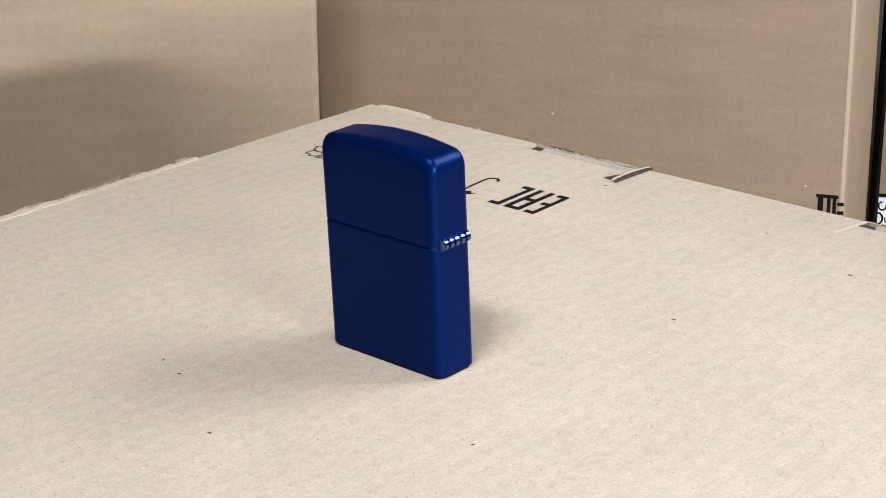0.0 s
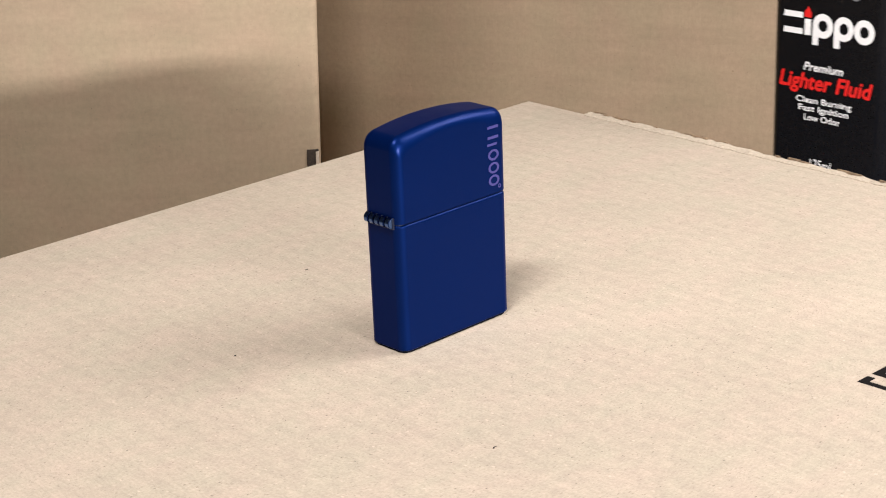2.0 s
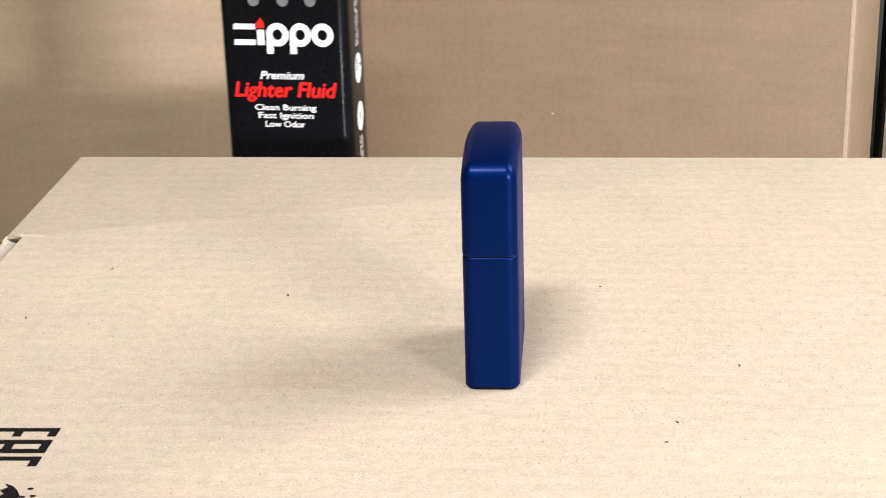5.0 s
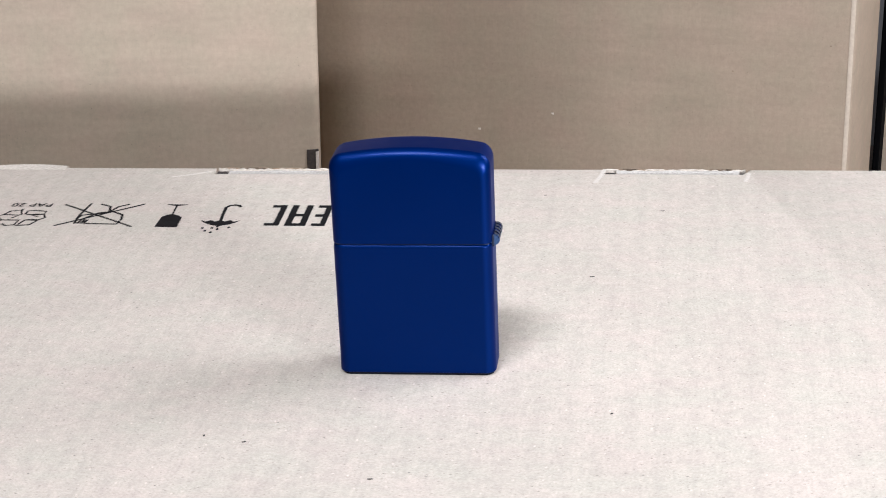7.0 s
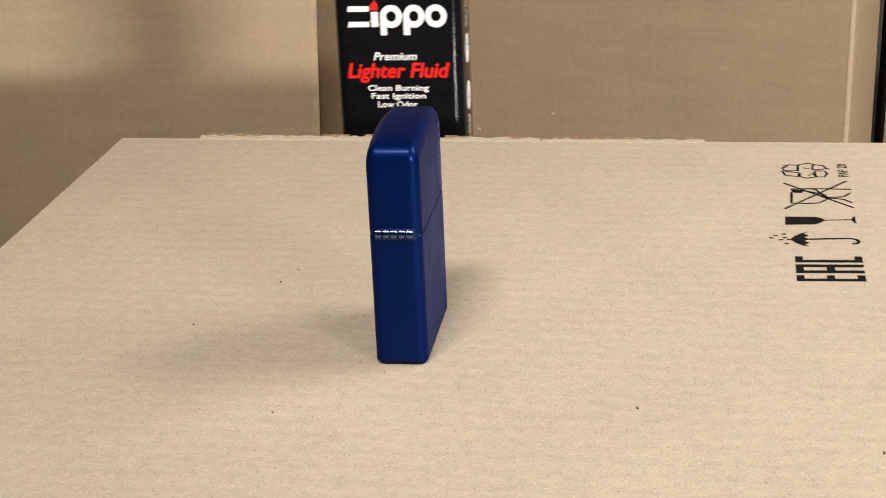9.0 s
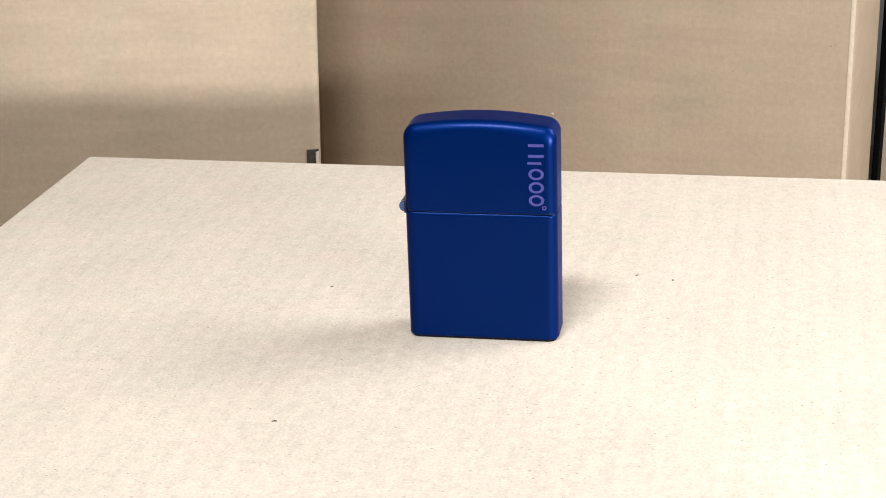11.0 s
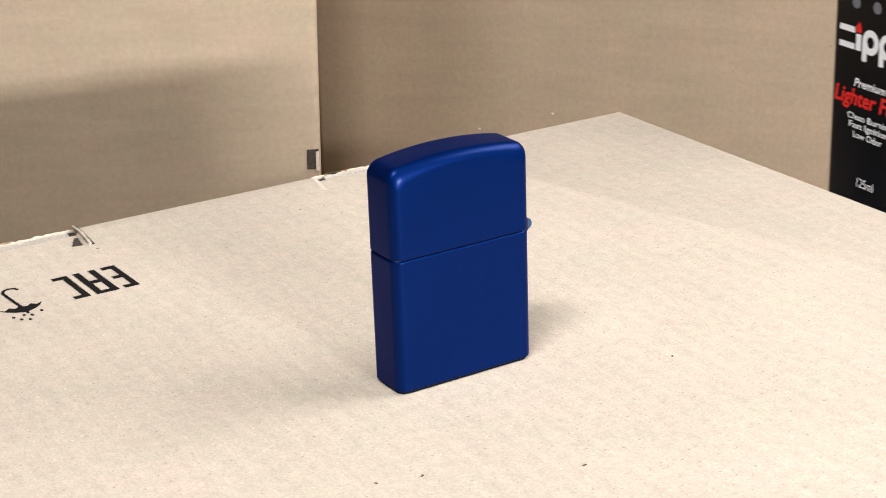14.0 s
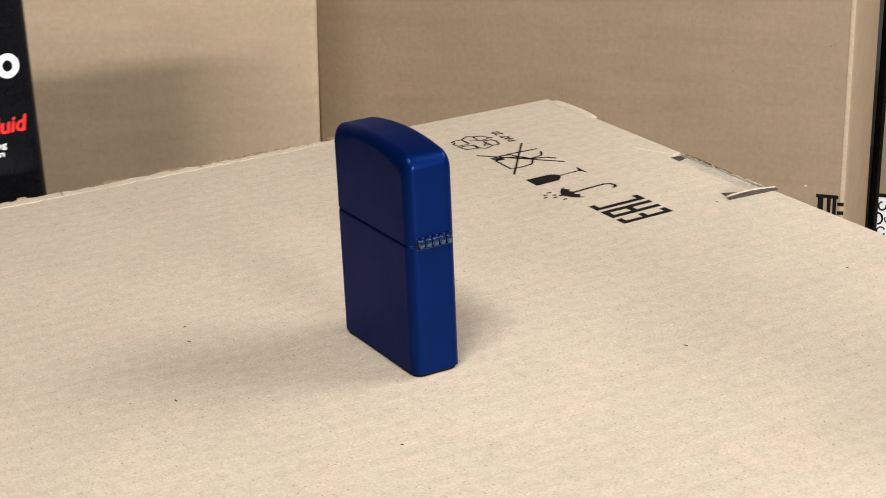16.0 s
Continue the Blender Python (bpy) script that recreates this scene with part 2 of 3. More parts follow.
# ---- boxes behind ----
def shipping_box(w, d, h, m, label, paper):
    """A closed corrugated box; its origin is the bottom of its front right edge."""
    b = thing("shipping_box", label, "box", m, group="shipping boxes behind")
    bm = block(bmesh.new(), (-w, 0, 0), (0, d, h), 0.004, 3)
    part("body", bm, paper, b, smooth=True)
    return b


left_box = shipping_box(0.45, 0.30, 0.62, pose(-0.0735, 0.50, TABLE, 0, 1.8, 5), "plain brown corrugated box with a small slot at its edge", box_paper)
# Solid block, no opening: the slot's inner shade is its colour.
bm = block(bmesh.new(), (-0.0075, -0.0006, 0.188), (-0.0012, 0.002, 0.199), 0.0003)
part("slot", bm, shade_and_paper_dark, left_box, "slot in the corner, near-black for its inner shade")
bm = block(bmesh.new(), (-0.0028, -0.0010, 0.187), (-0.0010, 0.001, 0.198), 0.0003)
part("slot_flap", bm, carton_side, left_box)
back_box = shipping_box(0.309, 0.14, 0.62, pose(0.2140, 0.50, TABLE, 0, 0.8, -19), "brown corrugated box with a worn pale edge", back_paper)
bm = bmesh.new()
for x0, x1, z0, z1 in ((-16, -4, 152, 154), (-15, -12, 142, 152), (-10, -8, 142, 152), (-7, -5, 141, 152), (-4.5, -1, 148, 150), (-4.5, -1, 143, 145)):
    block(bm, (x0 * MM, -0.0001, (z0 + 8) * MM), (x1 * MM, 0.0005, (z1 + 8) * MM))
part("printed_marks", bm, print_ink, back_box, "black printed marks")
arc = [radians(10 + 36 * k / 8) for k in range(9)]
bend = [(-0.004 + 0.0041 * math.sin(a), 0.004 - 0.0041 * math.cos(a)) for a in arc] + [(-0.004 + 0.0037 * math.sin(a), 0.004 - 0.0037 * math.cos(a)) for a in reversed(arc)]
bm = rings(bmesh.new(), [[(x, y, z) for x, y in bend] for z in (0.004, 0.616)])
part("worn_edge", bm, worn_kraft, back_box, "pale worn edge", smooth=True)
for k, (x, z) in enumerate(((-12.8, 244.7), (-64.1, 227.8), (-136.8, 251.8), (-208.3, 184.5), (-164.8, 196.7), (-22.0, 166.0))):
    r = (0.45 if k < 3 else 0.7) * MM
    bm = bmesh.new()
    block(bm, (x * MM - r, -0.00012, z * MM - r * 0.8), (x * MM + r, 0.0004, z * MM + r * 0.8), 0.0001)
    part("paper_speck", bm, raw_edge if k < 3 else torn_paper, back_box)


# Added black sheet: stands in for the dark gap between the boxes.
def build_gap_sheet():
    b = thing("board", "thin black upright sheet added for the dark gap between the boxes", "board", pose(0.2606, 0.6345, TABLE, 0, 1.2, -17))
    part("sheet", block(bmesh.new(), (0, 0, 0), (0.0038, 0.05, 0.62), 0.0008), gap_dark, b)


build_gap_sheet()
side_box = shipping_box(0.3, 0.25, 0.52, pose(0.5672, 0.6124, TABLE, 0, 1.0, -17), "pale brown corrugated box with a black and white printed pattern", box_paper)
part("white_print", block(bmesh.new(), (-0.2985, -0.00012, 0.030), (-0.2500, 0.001, 0.086)), label_white, side_box, "white printed ground")
PRINT = Matrix.Translation((0, -0.00016, 0)) @ Matrix.Rotation(math.pi / 2, 4, "X") @ Matrix.Diagonal((MM, MM, 1, 1))
pattern = random.Random(11)
for row in range(6):
    for col in range(5):
        x, z, r = -296.5 + 7.4 * col + 3 * (row % 2), 35 + 9.0 * row, pattern.uniform(2.2, 3.6)
        turn = pattern.uniform(0, 6.3)
        bm = stroke(bmesh.new(), [(x + r * math.cos(turn + a * 0.5), z + 1.15 * r * math.sin(turn + a * 0.5)) for a in range(pattern.randint(7, 12))], pattern.uniform(0.9, 1.6), PRINT)
        part("printed_curl", bm, print_ink, side_box, "black printed curl")
part("printed_line", block(bmesh.new(), (-0.2995, -0.0003, 0.086), (-0.2500, 0.001, 0.0885)), print_ink, side_box)
for k in range(14):
    x, z, r = pattern.uniform(-299, -284), pattern.uniform(94, 168), pattern.uniform(0.5, 1.3)
    bm = slab(bmesh.new(), [(x + r * pattern.uniform(0.6, 1.2) * math.cos(a), z + r * math.sin(a)) for a in (i * math.pi / 4 for i in range(8))], PRINT)
    bmesh.ops.recalc_face_normals(bm, faces=bm.faces)
    part("printed_fleck", bm, print_ink, side_box)

# ---- the turning stand ----
turning = []


def build_stand():
    s = thing("turntable", "grey metal turning stand with two arms under the carton", "turntable", pose(0, 0, TABLE))
    h = STAND - TABLE
    for angle, drop in ((185.3, 0.0), (12.5, 0.0035)):
        bm = block(bmesh.new(), (0.0, -0.022, h - 0.012 - drop), (0.262, 0.022, h - drop), 0.001)
        bmesh.ops.rotate(bm, verts=bm.verts, matrix=Matrix.Rotation(radians(angle), 3, "Z"))
        part("arm", bm, stand_paint, s)
    bm = bmesh.new()
    bmesh.ops.create_cone(bm, cap_ends=True, segments=64, radius1=0.09, radius2=0.09, depth=0.008, matrix=Matrix.Translation((0, 0, h - 0.0041)))
    part("plate", bm, stand_paint, s)
    bm = bmesh.new()
    bmesh.ops.create_cone(bm, cap_ends=True, segments=48, radius1=0.05, radius2=0.04, depth=h - 0.028, matrix=Matrix.Translation((0, 0, 0.02 + (h - 0.028) / 2)))
    part("column", bm, stand_paint, s)
    bm = bmesh.new()
    bmesh.ops.create_cone(bm, cap_ends=True, segments=64, radius1=0.15, radius2=0.15, depth=0.02, matrix=Matrix.Translation((0, 0, 0.01)))
    part("base", bm, stand_paint, s)
    turning.append((s, pose(0, 0, TABLE)))


build_stand()

CARTON = pose(-0.0111, -0.0012, 0, 0, 0, -7.62)
HALF_X, HALF_Y = 0.1672, 0.1444


def build_carton():
    """A flat mailer carton: lid with tab slots, four sides, printed handling marks."""
    c = thing("carton", "plain kraft cardboard carton with printed handling marks and torn tabs", "box", CARTON)
    hx, hy, th = HALF_X, HALF_Y, 0.003
    slots = ((-0.0852, -0.0372, 0.0068, -0.0008), (0.0428, 0.0890, 0.0056, -0.0004))
    outline = [(-hx, -hy), (hx, -hy), (hx, hy)]
    for x0, x1, deep, drop in reversed(slots):
        outline += [(x1, hy), (x1 - 0.0006, hy - deep), (x0 + 0.0006, hy - deep), (x0, hy)]
    outline += [(-hx, hy)]
    bm = slab(bmesh.new(), outline, Matrix.Identity(4), -th, 0.0)
    rim = [e for e in bm.edges if all(abs(v.co.z) < 1e-6 for v in e.verts) and max(abs(e.verts[0].co.x), abs(e.verts[0].co.y)) > hy - 0.001]
    bmesh.ops.bevel(bm, geom=rim, offset=0.0012, segments=3, affect="EDGES", profile=0.5)
    part("lid", bm, carton_paper, c, smooth=True)
    low = STAND
    for name, lo, hi in (("front_panel", (-hx + 0.001, hy - 0.0018, low), (hx - 0.001, hy - 0.0008, -th)),
                         ("back_panel", (-hx + 0.001, -hy + 0.0008, low), (hx - 0.001, -hy + 0.004, -th)),
                         ("side_panel", (-hx + 0.0008, -hy + 0.004, low), (-hx + 0.004, hy - 0.0018, -th)),
                         ("side_panel", (hx - 0.004, -hy + 0.004, low), (hx - 0.0008, hy - 0.0018, -th))):
        part(name, block(bmesh.new(), lo, hi), carton_side, c)
    part("bottom_panel", block(bmesh.new(), (-hx + 0.004, -hy + 0.004, low), (hx - 0.004, hy - 0.004, low + 0.003)), carton_paper, c)
    rng = random.Random(4)
    for x0, x1, deep, drop in slots:
        # a folded tab fills the slot but for dark gaps at its ends and along its inner side
        y0, y1, loops = hy - deep + 0.0012, hy - 0.0003, []
        for i in range(17):
            f = i / 16
            x = x0 + 0.0044 + (x1 - x0 - 0.0072) * f
            w, sag = rng.uniform(-0.00012, 0.00012), -0.0003 * math.sin(math.pi * f)
            loops.append([(x, y0, -0.0028), (x, y0 + w, drop - 0.0016), (x, y0 + 0.0007, drop - 0.0009 + sag), (x, y0 + 0.0020, drop - 0.0006 + sag + w), (x, y1 - 0.0016, drop - 0.0002 + w),
                          (x, y1 - 0.0008, drop + 0.0001 + w), (x, y1 - 0.0002, drop - 0.0003), (x, y1, drop - 0.0008), (x, y1, -0.0028)])
        part("tuck_tab", rings(bmesh.new(), loops), tab_grey, c, "worn grey folded tuck tab", smooth=True)
        # Solid near-black blocks put the shade of the open ends into colour.
        for a, b in ((x0 + 0.0008, x0 + 0.0041), (x1 - 0.0027, x1 - 0.0008)):
            part("slot_shade", block(bmesh.new(), (a, hy - deep + 0.0003, -0.0029), (b, hy - 0.0012, -0.0010)), shade_and_paper_dark, c, "near-black block for shade in the gap beside the tab")
        loops = []
        for i in range(40):
            x = x0 + 0.0008 + (x1 - x0 - 0.0016) * i / 39
            o = hy - 0.0002 + rng.uniform(-0.0002, 0.0002)
            t1 = rng.uniform(-0.0004, 0.00010)
            loops.append([(x, o - 0.0006, -0.0012), (x, o - 0.0005, t1 - 0.0002), (x, o - 0.0002, t1), (x, o, t1 - 0.0003), (x, o, -0.0014)])
        part("torn_rim", rings(bmesh.new(), loops), torn_paper, c, "pale torn rim")
        for k in range(7):
            x = rng.uniform(x0 + 0.003, x1 - 0.003)
            d = rng.uniform(0.0015, 0.0040)
            part("torn_edge", block(bmesh.new(), (x - d, hy - 0.0006, -0.0012), (x + d, hy - 0.0002 + rng.uniform(0, 0.0003), 0.0001), 0.00015), raw_edge, c)
    # near-black plate for shade at the tab's cut end; the flap curled up beside
    for outline in ([(-0.0436, 0.1288), (-0.0404, 0.1282), (-0.0396, 0.1350), (-0.0408, 0.1350)],):
        bm = slab(bmesh.new(), outline, Matrix.Identity(4), 0.0, 0.00012)
        bmesh.ops.recalc_face_normals(bm, faces=bm.faces)
        part("cut_end_shade", bm, shade_and_paper_dark, c)
    for name, paper, lift, label in (("curled_flap", torn_paper, 0.0, "pale lifted strip of torn paper"), ("flap_underside", shade_and_paper_dark, 0.0005, "near-black underside of the strip")):
        loops = []
        for i in range(13):
            f = i / 12
            x, y = -0.0376 - 0.0010 * (1 - f) + lift, 0.1272 + 0.0178 * f
            up = (0.0009 + 0.0012 * math.sin(math.pi * min(f * 0.9 + 0.1, 1)) + rng.uniform(-0.0001, 0.0001)) * (0.72 if not lift else 0.58)
            loops.append([(x + 0.0011, y, 0.00004), (x + 0.0004 * up / 0.0018, y, up), (x - 0.0004, y + 0.0001, up - 0.0001), (x - 0.0001, y, 0.00004)])
        part(name, rings(bmesh.new(), loops), paper, c, label)
    # creases scored in the paper
    for wide, pts in ((0.0010, [(-0.0858, 0.1404), (-0.0915, 0.1368), (-0.0980, 0.1342)]), (0.0014, [(0.0434, 0.1436), (0.0424, 0.1370), (0.0408, 0.1300)]), (0.0011, [(0.0892, 0.1400), (0.0886, 0.1360), (0.0878, 0.1318)])):
        part("crease", stroke(bmesh.new(), pts, wide, Matrix.Translation((0, 0, 0.00003))), torn_pale, c)
    # torn paper along one edge and a folded scrap at the corner
    for y0, y1, out in ((-0.1150, -0.0420, 0.0026), (-0.0415, 0.0060, 0.0018), (0.0065, 0.0620, 0.0012)):
        bm = bmesh.new()
        n = int((y1 - y0) / 0.0022)
        loops = []
        for i in range(n + 1):
            y = y0 + (y1 - y0) * i / n
            o = -hx - out + rng.uniform(-0.00025, 0.00025)
            q = -hx + 0.0024 + rng.uniform(-0.0004, 0.0004)
            t1 = 0.0003 + rng.uniform(-0.0002, 0.0003)
            loops.append([(o, y, -0.0012), (o - 0.0001, y, t1 - 0.0004), (o + 0.0008, y, t1), (q, y, 0.0002), (q, y, -0.0012)])
        part("torn_strip", rings(bm, loops), torn_paper, c, "pale torn paper along the edge", smooth=True)
        for k in range(int((y1 - y0) / 0.006)):
            y = rng.uniform(y0 + 0.003, y1 - 0.003)
            d = rng.uniform(0.0008, 0.0030)
            x = -hx - out + rng.uniform(0.0, 0.0012)
            part("torn_edge", block(bmesh.new(), (x - 0.0005, y - d, -0.0006), (x + 0.0003, y + d, 0.00085), 0.0002), raw_edge, c)
    bm = bmesh.new()
    loops = []
    for i in range(12):
        f = i / 11
        x = -0.1625 + 0.0260 * f
        z = 0.0002 + 0.0006 * math.sin(math.pi * f) ** 0.7
        loops.append([(x, hy - 0.0028, 0.00005), (x, hy - 0.0014, z * 0.8), (x, hy + 0.0004, z), (x, hy + 0.0010, z - 0.0008), (x, hy + 0.0002, -0.0015), (x, hy - 0.0028, -0.0015)])
    part("folded_scrap", rings(bm, loops), torn_paper, c, "pale folded scrap of paper at the corner", smooth=True)
    # loose dark fibres in the paper
    for x, y, l, a in ((43.5, 50.6, 1.5, 0.3), (1.2, -67.7, 1.4, 0.2), (-30.3, -51.9, 1.2, 0.6), (-40.2, -49.3, 1.0, 2.0), (62.1, 104.4, 1.7, 0.1), (51.7, -33.7, 0.9, 1.0), (-38.0, 123.0, 1.2, 0.1), (26.0, 118.0, 0.9, 0.7)):
        d = Vector((math.cos(a), math.sin(a))) * l * 0.4 * MM
        p = Vector((x, y)) * MM
        part("fibre_speck", stroke(bmesh.new(), [p - d, p + d * 0.2 + Vector((d.y, -d.x)) * 0.3, p + d], 0.00045, Matrix.Translation((0, 0, 0.00003))), shade_and_paper_dark, c)
    return c


carton = build_carton()
turning.append((carton, CARTON))

# Marks read from the carton's far side: x runs against the carton's x, y against its y.
MARKS = pose(0, 0, 0.00004, 0, 0, 180) @ Matrix.Diagonal((MM, MM, 1, 1))


def build_marks(c):
    bm = bmesh.new()
    skew = -0.7 / 18.3

    def bar(x0, x1, y0, y1):
        slab(bm, [(x - 0.5 + (y + 89) * skew, y) for x, y in ((x0, y0), (x1, y0), (x1, y1), (x0, y1))], MARKS)

    top, low, t = -88.9, -107.2, 2.1
    bar(38.8, 40.6, low, top)
    for y in (top - t, (top + low) / 2 - t / 2, low):
        bar(40.6, 43.1, y, y + t)
    bar(44.8, 46.8, low, top)
    bar(49.3, 51.3, low, top)
    bar(46.8, 49.3, top - t, top)
    bar(46.8, 49.3, -99.4, -97.2)
    bar(53.0, 54.9, low, top)
    bar(54.9, 57.6, top - t, top)
    bar(54.9, 57.6, low, low + t)
    part("conformity_mark", bm, print_ink, c, "black block-letter conformity mark")

    bm = bmesh.new()
    slab(bm, [(71.0, -88.0), (73.9, -89.4), (76.2, -91.2), (77.5, -93.3), (75.8, -91.9), (74.3, -93.3), (72.8, -92.0), (71.3, -93.4), (69.8, -92.0), (68.2, -93.4), (66.9, -92.0), (65.2, -93.2), (66.2, -91.2), (68.0, -89.6)], MARKS)
    stroke(bm, [(71.2, -92.4), (71.9, -98.8), (72.4, -104.8), (71.5, -106.6), (69.9, -107.2), (68.4, -106.6), (67.9, -105.2)], 1.0, MARKS)
    stroke(bm, [(71.0, -88.4), (70.9, -87.0)], 0.8, MARKS)
    for x, y in ((71.9, -82.7), (73.9, -83.9), (75.3, -86.3), (70.5, -85.4), (72.4, -86.4), (67.3, -86.9)):
        slab(bm, [(x + 0.48 * math.cos(a), y + 0.75 * math.sin(a)) for a in (k * math.pi / 4 for k in range(8))], MARKS)
    part("umbrella_mark", bm, print_ink, c, "black umbrella and raindrops mark")

    bm = bmesh.new()
    slab(bm, [(90.4, -87.0), (90.6, -95.9), (89.5, -97.5), (87.9, -98.5), (85.8, -97.3), (84.1, -95.6), (83.4, -86.9)], MARKS)
    stroke(bm, [(87.8, -98.0), (88.5, -106.4)], 0.6, MARKS)
    slab(bm, [(88.5, -105.8), (92.0, -107.3), (85.1, -107.3)], MARKS)
    part("glass_mark", bm, print_ink, c, "black wine glass mark")

    bm = bmesh.new()
    for pts in ([(122.2, -87.3), (99.2, -107.5)], [(97.5, -87.0), (124.9, -106.7)], [(116.3, -89.2), (117.1, -96.9), (116.6, -107.7)],
                [(113.2, -89.5), (102.8, -89.2), (102.7, -93.5), (103.5, -97.5), (107.7, -100.5), (111.7, -99.0), (114.7, -94.0), (113.2, -89.5)],
                [(108.6, -100.5), (109.6, -105.1), (113.3, -107.2)], [(108.2, -100.5), (107.0, -104.9), (104.0, -107.3)],
                [(117.0, -93.5), (116.2, -96.9), (108.0, -99.6)],
                [(115.4, -89.4), (115.2, -93.2)], [(114.4, -89.5), (114.2, -93.0)], [(113.4, -89.6), (113.2, -92.8)]):
        stroke(bm, pts, 0.78, MARKS)
    part("crossed_bin_mark", bm, print_ink, c, "black crossed-out mark")

    bm = bmesh.new()
    for pts in ([(139.6, -87.6), (141.0, -89.4), (140.6, -92.2), (134.9, -92.1), (135.0, -87.9), (137.6, -87.1), (139.2, -88.8)],
                [(134.6, -87.2), (130.2, -88.0), (128.9, -91.8), (133.0, -92.3), (133.9, -88.2)],
                [(135.2, -92.0), (140.8, -92.2), (143.1, -95.6), (141.6, -97.1), (136.5, -96.5), (138.0, -93.8)],
                [(141.6, -97.0), (140.4, -100.2), (137.2, -101.1), (135.9, -97.3), (136.6, -96.7)], [(137.2, -100.8), (137.0, -102.2)],
                [(134.8, -97.3), (134.8, -100.4), (132.4, -101.1), (128.8, -100.2), (128.8, -97.6), (134.3, -97.2)],
                [(132.4, -92.6), (128.9, -92.5), (127.3, -94.3), (128.7, -97.6), (132.4, -96.4), (130.0, -95.3)]):
        stroke(bm, pts, 0.72, MARKS)
    part("recycling_mark", bm, print_ink, c, "black recycling loop mark")
    lettering("recycling_code", "PAP 20", 129.0, 142.0, -107.5, -104.4, MARKS, print_ink, c, bold=0.02)


build_marks(carton)

# ---- the lighter ----
LIGHTER = pose(-0.0081, -0.0103, 0, 0, 0, -6.6)
LW, LD, LH, SEAM, LR = 0.0381, 0.0130, 0.0573, 0.0340, 0.0026


def lid_outline(inset):
    """The lid seen from the front: flat at the seam, arched on top."""
    w = LW / 2 - inset
    rc, side = 0.0036 - inset * 0.5, LH - 0.0020 - inset
    pts = [(w, SEAM + 0.0001), (w, SEAM + 0.004)]
    for i in range(9):
        a = i / 8 * radians(80)
        pts.append((w - rc + rc * math.cos(a), side - 0.0029 + rc * math.sin(a)))
    x1, z1 = pts[-1]
    top = LH - inset
    for i in range(1, 24):
        x = x1 * (1 - 2 * i / 24)
        pts.append((x, z1 + (top - z1) * (1 - (x / x1) ** 2)))
    return pts + [(-x, z) for x, z in reversed(pts[:11])]


def lid_shell():
    steps = [(LR * (1 - math.sin(a)), -LD / 2 + LR * (1 - math.cos(a))) for a in (k / 6 * math.pi / 2 for k in range(7))]
    return rings(bmesh.new(), [[(x, y, z) for x, z in lid_outline(inset)] for inset, y in steps + [(i, -y) for i, y in reversed(steps)]])


def bottom_shell():
    """Upright rounded walls, a tight turn at the foot and a chamfered rim at the seam."""
    rim, foot = 0.0007, 0.0003
    levels = [(foot * (1 - math.sin(a)), 0.0007 + foot * (1 - math.cos(a))) for a in (k / 5 * math.pi / 2 for k in range(6))]
    levels += [(0.0, SEAM - 0.0002 - rim), (0.00010, SEAM - 0.0002 - rim * 0.5), (0.00034, SEAM - 0.0002 - rim * 0.12), (0.0009, SEAM - 0.0002)]
    return rings(bmesh.new(), [[(x, y, z) for x, y in round_rect(LW - 2 * i, LD - 2 * i, LR - i, 8)] for i, z in levels])


def smooth_flats(ob):
    mod = ob.modifiers.new("normals", "WEIGHTED_NORMAL")
    mod.keep_sharp, mod.weight = True, 90


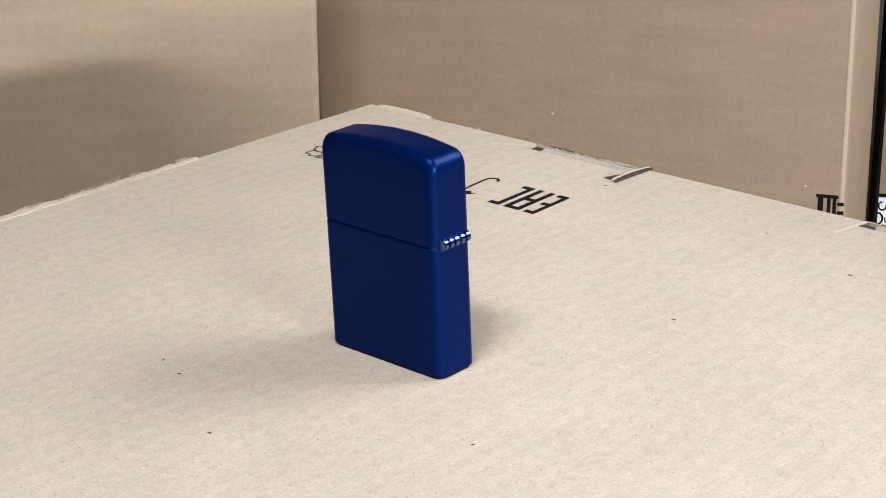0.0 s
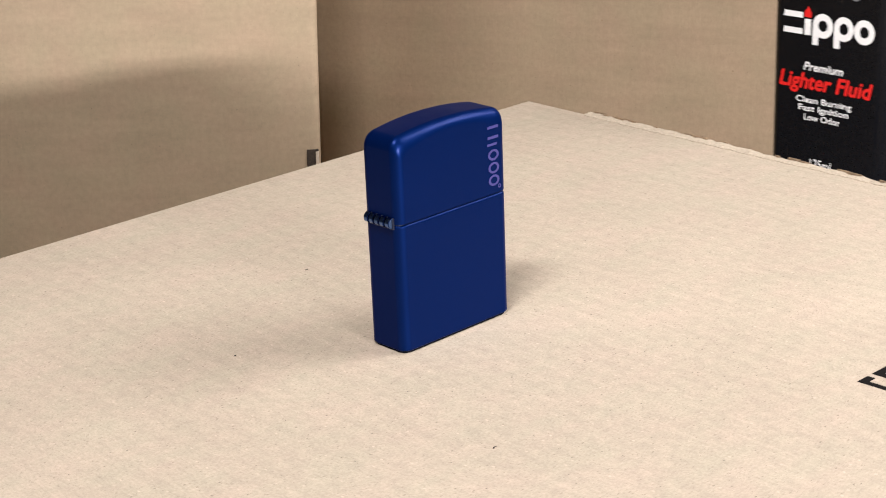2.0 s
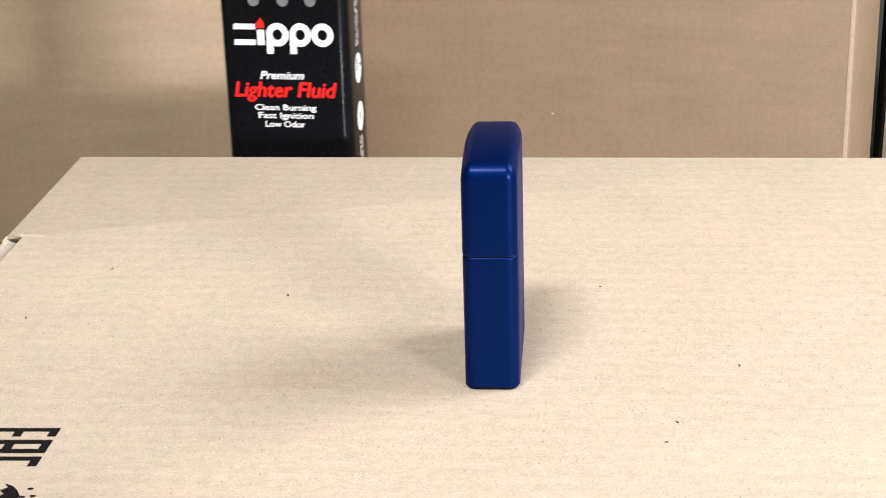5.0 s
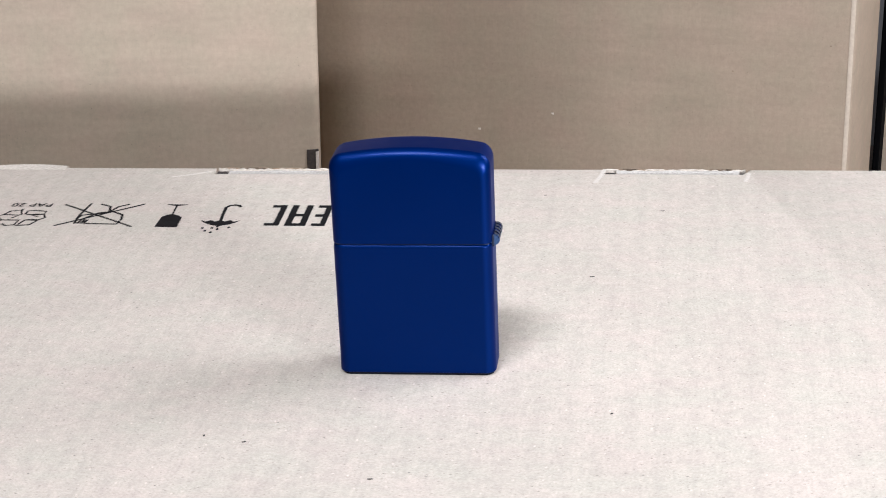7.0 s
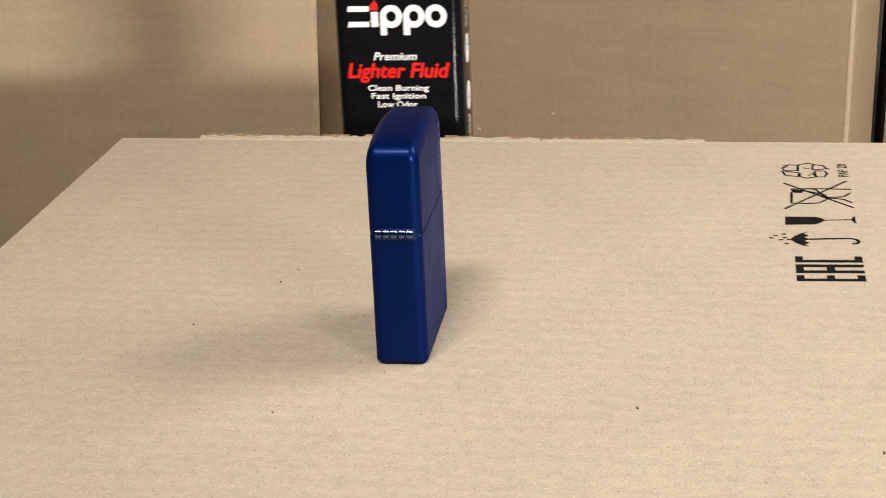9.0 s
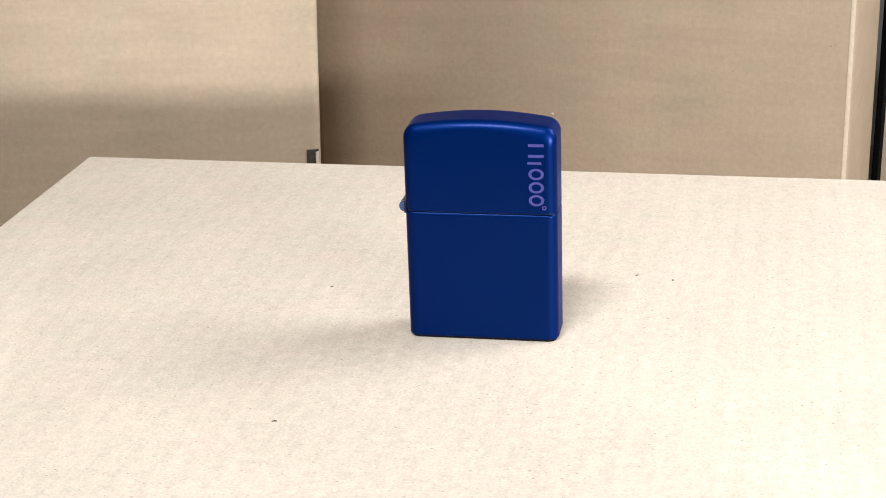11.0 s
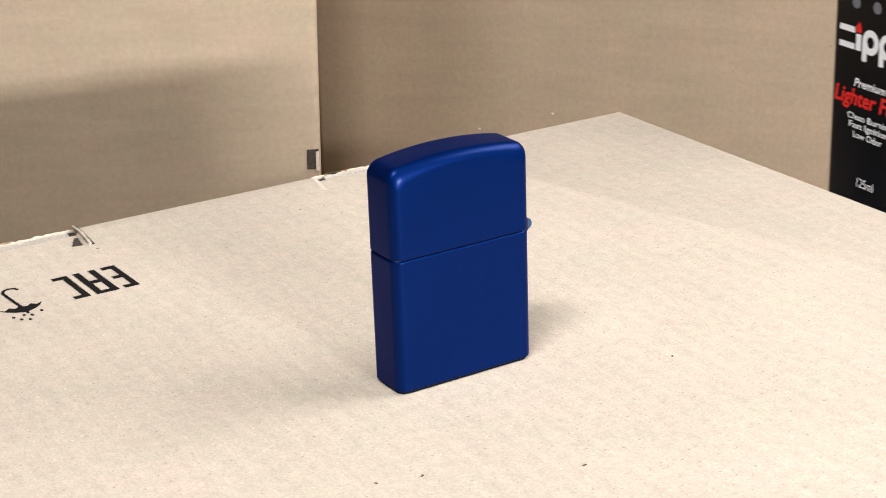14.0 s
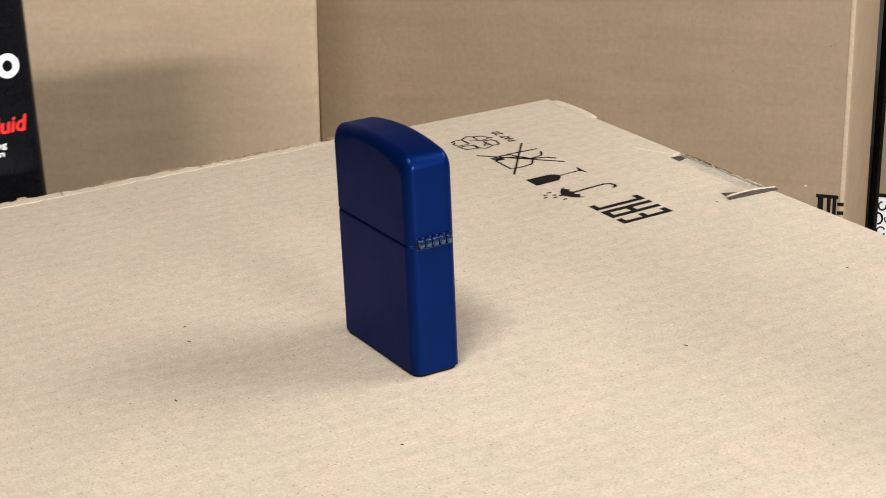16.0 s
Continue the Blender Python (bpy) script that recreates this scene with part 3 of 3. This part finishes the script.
def build_lighter():
    g = thing("lighter", "closed navy-blue satin metal flip lighter standing upright", "lighter", LIGHTER)
    smooth_flats(part("case_bottom", bottom_shell(), blue_paint, g, smooth=True))
    lid = part("lid", lid_shell(), blue_paint, g, smooth=True)
    smooth_flats(lid)
    part("insert", block(bmesh.new(), (-LW / 2 + 0.0006, -LD / 2 + 0.0006, SEAM - 0.002), (LW / 2 - 0.0006, LD / 2 - 0.0006, SEAM + 0.002), 0.0012), seam_dark, g)
    # The base is near-black so its colour draws the shade line under the case.
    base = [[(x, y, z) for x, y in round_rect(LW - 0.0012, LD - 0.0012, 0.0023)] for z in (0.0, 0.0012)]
    part("base_plate", rings(bmesh.new(), base), base_shade, g, "recessed base, near-black for the contact shade")
    hinge = part("hinge", block(bmesh.new(), (LW / 2 - 0.0003, -0.0047, SEAM - 0.0012), (LW / 2 + 0.0004, 0.0048, SEAM + 0.0018), 0.0002), seam_dark, g)
    for k in range(5):
        y = (-3.8 + 1.9 * k) * MM
        bm = bmesh.new()
        bmesh.ops.create_cone(bm, cap_ends=True, segments=20, radius1=0.00140, radius2=0.00140, depth=0.00150,
                              matrix=Matrix.Translation((LW / 2 + 0.00030, y, SEAM + 0.0005)) @ Matrix.Rotation(math.pi / 2, 4, "X"))
        bmesh.ops.bevel(bm, geom=[e for e in bm.edges if len(e.link_faces) == 2 and e.calc_face_angle() > 1], offset=0.0002, segments=2, affect="EDGES")
        part("knuckle", bm, blue_chrome, hinge, "blued metal hinge knuckle", smooth=True)
    # The emblem engraved down the lid's face, as plain shapes.
    face = Matrix(((MM, 0, 0, 0), (0, 0, 1, LD / 2), (0, MM, 0, 0), (0, 0, 0, 1)))

    def emblem_shape(bm):
        bmesh.ops.recalc_face_normals(bm, faces=bm.faces)
        part("emblem_shape", bm, engraved, lid, "violet engraved shape")

    for z in (51.6, 48.9):
        emblem_shape(slab(bmesh.new(), [(-16.0, z - 0.35), (-12.2, z - 0.35), (-12.2, z + 0.35), (-16.0, z + 0.35)], face))
    emblem_shape(slab(bmesh.new(), [(-15.4, 47.4), (-12.0, 47.4), (-12.0, 46.8), (-15.4, 46.8)], face))
    for z in (44.3, 40.9, 37.6):
        emblem_shape(ring_plate(bmesh.new(), -14.1, z, 1.9, 1.45, 0.62, face))
    emblem_shape(ring_plate(bmesh.new(), -16.0, 35.7, 0.55, 0.55, 0.5, face))
    return g


lighter = build_lighter()
turning.append((lighter, LIGHTER))


# ---- the fluid cans ----
CAN_W, CAN_D, CAN_H = 0.0500, 0.0300, 0.115


def build_can(m):
    """A flat tin with rounded corners; its origin is the middle of its base, its front looks along -y."""
    g = thing("fluid_can", "black lighter fluid tin with white and red lettering", "can", m, group="fluid cans on the turntable")
    loops = []
    for inset, z in ((0.0012, 0.0), (0.0, 0.0006), (0.0, 0.0022), (0.0008, 0.0030), (0.0008, CAN_H - 0.004), (0.0, CAN_H - 0.0032), (0.0, CAN_H - 0.0012), (0.0014, CAN_H)):
        loops.append([(x, y, z) for x, y in round_rect(CAN_W - 2 * inset, CAN_D - 2 * inset, 0.0050)])
    part("body", rings(bmesh.new(), loops), can_black, g, smooth=True)
    front = Matrix.Translation((0, -CAN_D / 2 + 0.0008 - 0.00005, -STAND)) @ Matrix.Rotation(math.pi / 2, 4, "X") @ Matrix.Diagonal((MM, MM, 1, 1))
    lettering("label_line", "Premium", -9.6, 6.8, 13.2, 16.2, front, label_white, g, shear=0.25, bold=0.03)
    lettering("product_name", "Lighter Fluid", -19.7, 18.9, 4.6, 12.0, front, label_red, g, shear=0.2, bold=0.035, label="bold red slanted lettering")
    lettering("label_line", "Clean Burning", -12.4, 10.8, 0.6, 3.5, front, label_white, g, bold=0.025)
    lettering("label_line", "Fast Ignition", -11.2, 9.6, -2.5, 0.4, front, label_white, g, bold=0.025)
    lettering("label_line", "Low Odor", -8.8, 6.3, -5.2, -2.9, front, label_white, g, bold=0.025)
    lettering("volume", "125ml", -5.6, 3.2, -22.8, -19.4, front, label_white, g)
    # emblem as plain shapes
    bm = bmesh.new()
    for z0, z1 in ((31.9, 34.0), (26.0, 28.1)):
        slab(bm, [(-18.4, z1), (-10.6, z1), (-10.6, z0), (-18.8, z0)], front)
    slab(bm, [(-9.8, 31.8), (-7.2, 31.8), (-7.2, 26.0), (-9.8, 26.0)], front)
    for x0, x1, tail in ((-6.4, 2.0, True), (2.4, 10.4, True), (10.6, 18.8, False)):
        ring_plate(bm, (x0 + x1) / 2, 30.0, (x1 - x0) / 2, 4.4, 0.46, front)
        if tail:
            slab(bm, [(x0, 29.0), (x0, 22.8), (x0 + 2.4, 22.8), (x0 + 2.4, 27.2)], front, 0.0, 0.00004)
    bmesh.ops.recalc_face_normals(bm, faces=bm.faces)
    part("emblem", bm, label_white, g, "white emblem of plain rounded shapes")
    bm = slab(bmesh.new(), [(-10.0, 32.4), (-7.2, 32.4), (-7.1, 34.2), (-8.4, 36.4), (-9.0, 35.4), (-10.0, 34.4)], front)
    bmesh.ops.recalc_face_normals(bm, faces=bm.faces)
    part("flame_emblem", bm, label_red, g, "red flame shape")
    for x, z in ((-10.5, 42.6), (0.4, 42.6), (10.7, 42.6), (-4.9, 48.7), (5.3, 48.7)):
        bm = slab(bmesh.new(), [(x + 2.1 * math.cos(a), z + 2.1 * math.sin(a)) for a in (k * math.pi / 8 for k in range(16))], front)
        part("dot", bm, label_grey, g, "grey printed dot")
    side = Matrix.Translation((CAN_W / 2 - 0.0008 + 0.00005, 0, -STAND)) @ Matrix.Rotation(math.pi / 2, 4, "Z") @ Matrix.Rotation(math.pi / 2, 4, "X") @ Matrix.Diagonal((MM, MM, 1, 1))
    for z in (14.2, -4.4):
        bm = slab(bmesh.new(), [(4.6 * math.cos(a), z + 5.7 * math.sin(a)) for a in (k * math.pi / 16 for k in range(32))], side)
        badge = part("badge", bm, label_white, g, "white round badge")
        on_badge = side @ Matrix.Translation((0, 0, 0.00006))
        if z > 0:
            bm = stroke(bmesh.new(), [(-2.2, z - 0.6), (-2.2, z + 3.6), (-0.6, z + 4.0), (-0.6, z - 0.2), (-2.2, z - 0.6)], 0.7, on_badge)
            slab(bm, [(2.2, z + 0.2), (4.0, z + 0.6), (4.0, z + 1.6), (2.2, z + 1.2)], on_badge)
        else:
            bm = stroke(bmesh.new(), [(-1.6, z - 1.6), (1.6, z + 1.6)], 0.9, on_badge)
            stroke(bm, [(-1.6, z + 1.6), (1.6, z - 1.6)], 0.9, side @ Matrix.Translation((0, 0, 0.00007)))
        part("badge_icon", bm, label_grey if z < 0 else print_ink, badge)
    upward = side @ Matrix.Rotation(math.pi / 2, 4, "Z")
    lettering("small_print", "Do not overfill,", 23.0, 47.0, 0.35, 2.3, upward, label_white, g, bold=0.02)
    lettering("small_print", "fuel may leak.", 23.0, 44.5, -2.5, -0.55, upward, label_white, g, bold=0.02)
    for x, runs in ((-1.3, (-23.5, -19.8, -15.0, -11.4)), (1.3, (-23.5, -17.6, -11.6))):
        for z0, z1 in zip(runs, runs[1:]):
            part("small_print", slab(bmesh.new(), [(x - 0.62, z0), (x + 0.62, z0), (x + 0.62, z1 - 0.7), (x - 0.62, z1 - 0.7)], side), label_white, g)
    return g


def can_pose(x, y, ux, uy, drop):
    """From the middle of the front face and the way in which its words run."""
    a = math.atan2(uy, ux)
    n = Vector((uy, -ux)).normalized()
    return pose(x - n.x * (CAN_D / 2 - 0.0008), y - n.y * (CAN_D / 2 - 0.0008), STAND - drop, 0, 0, math.degrees(a))


for m in (can_pose(-0.2417, -0.0241, 0.105, 0.994, 0.0), can_pose(0.2280, 0.0512, -0.205, -0.979, 0.0035)):
    turning.append((build_can(m), m))


def motions():
    for ob, m in turning:
        walk(ob, [(k / 10, spin(k / 10) @ m) for k in range(161)])


motions()
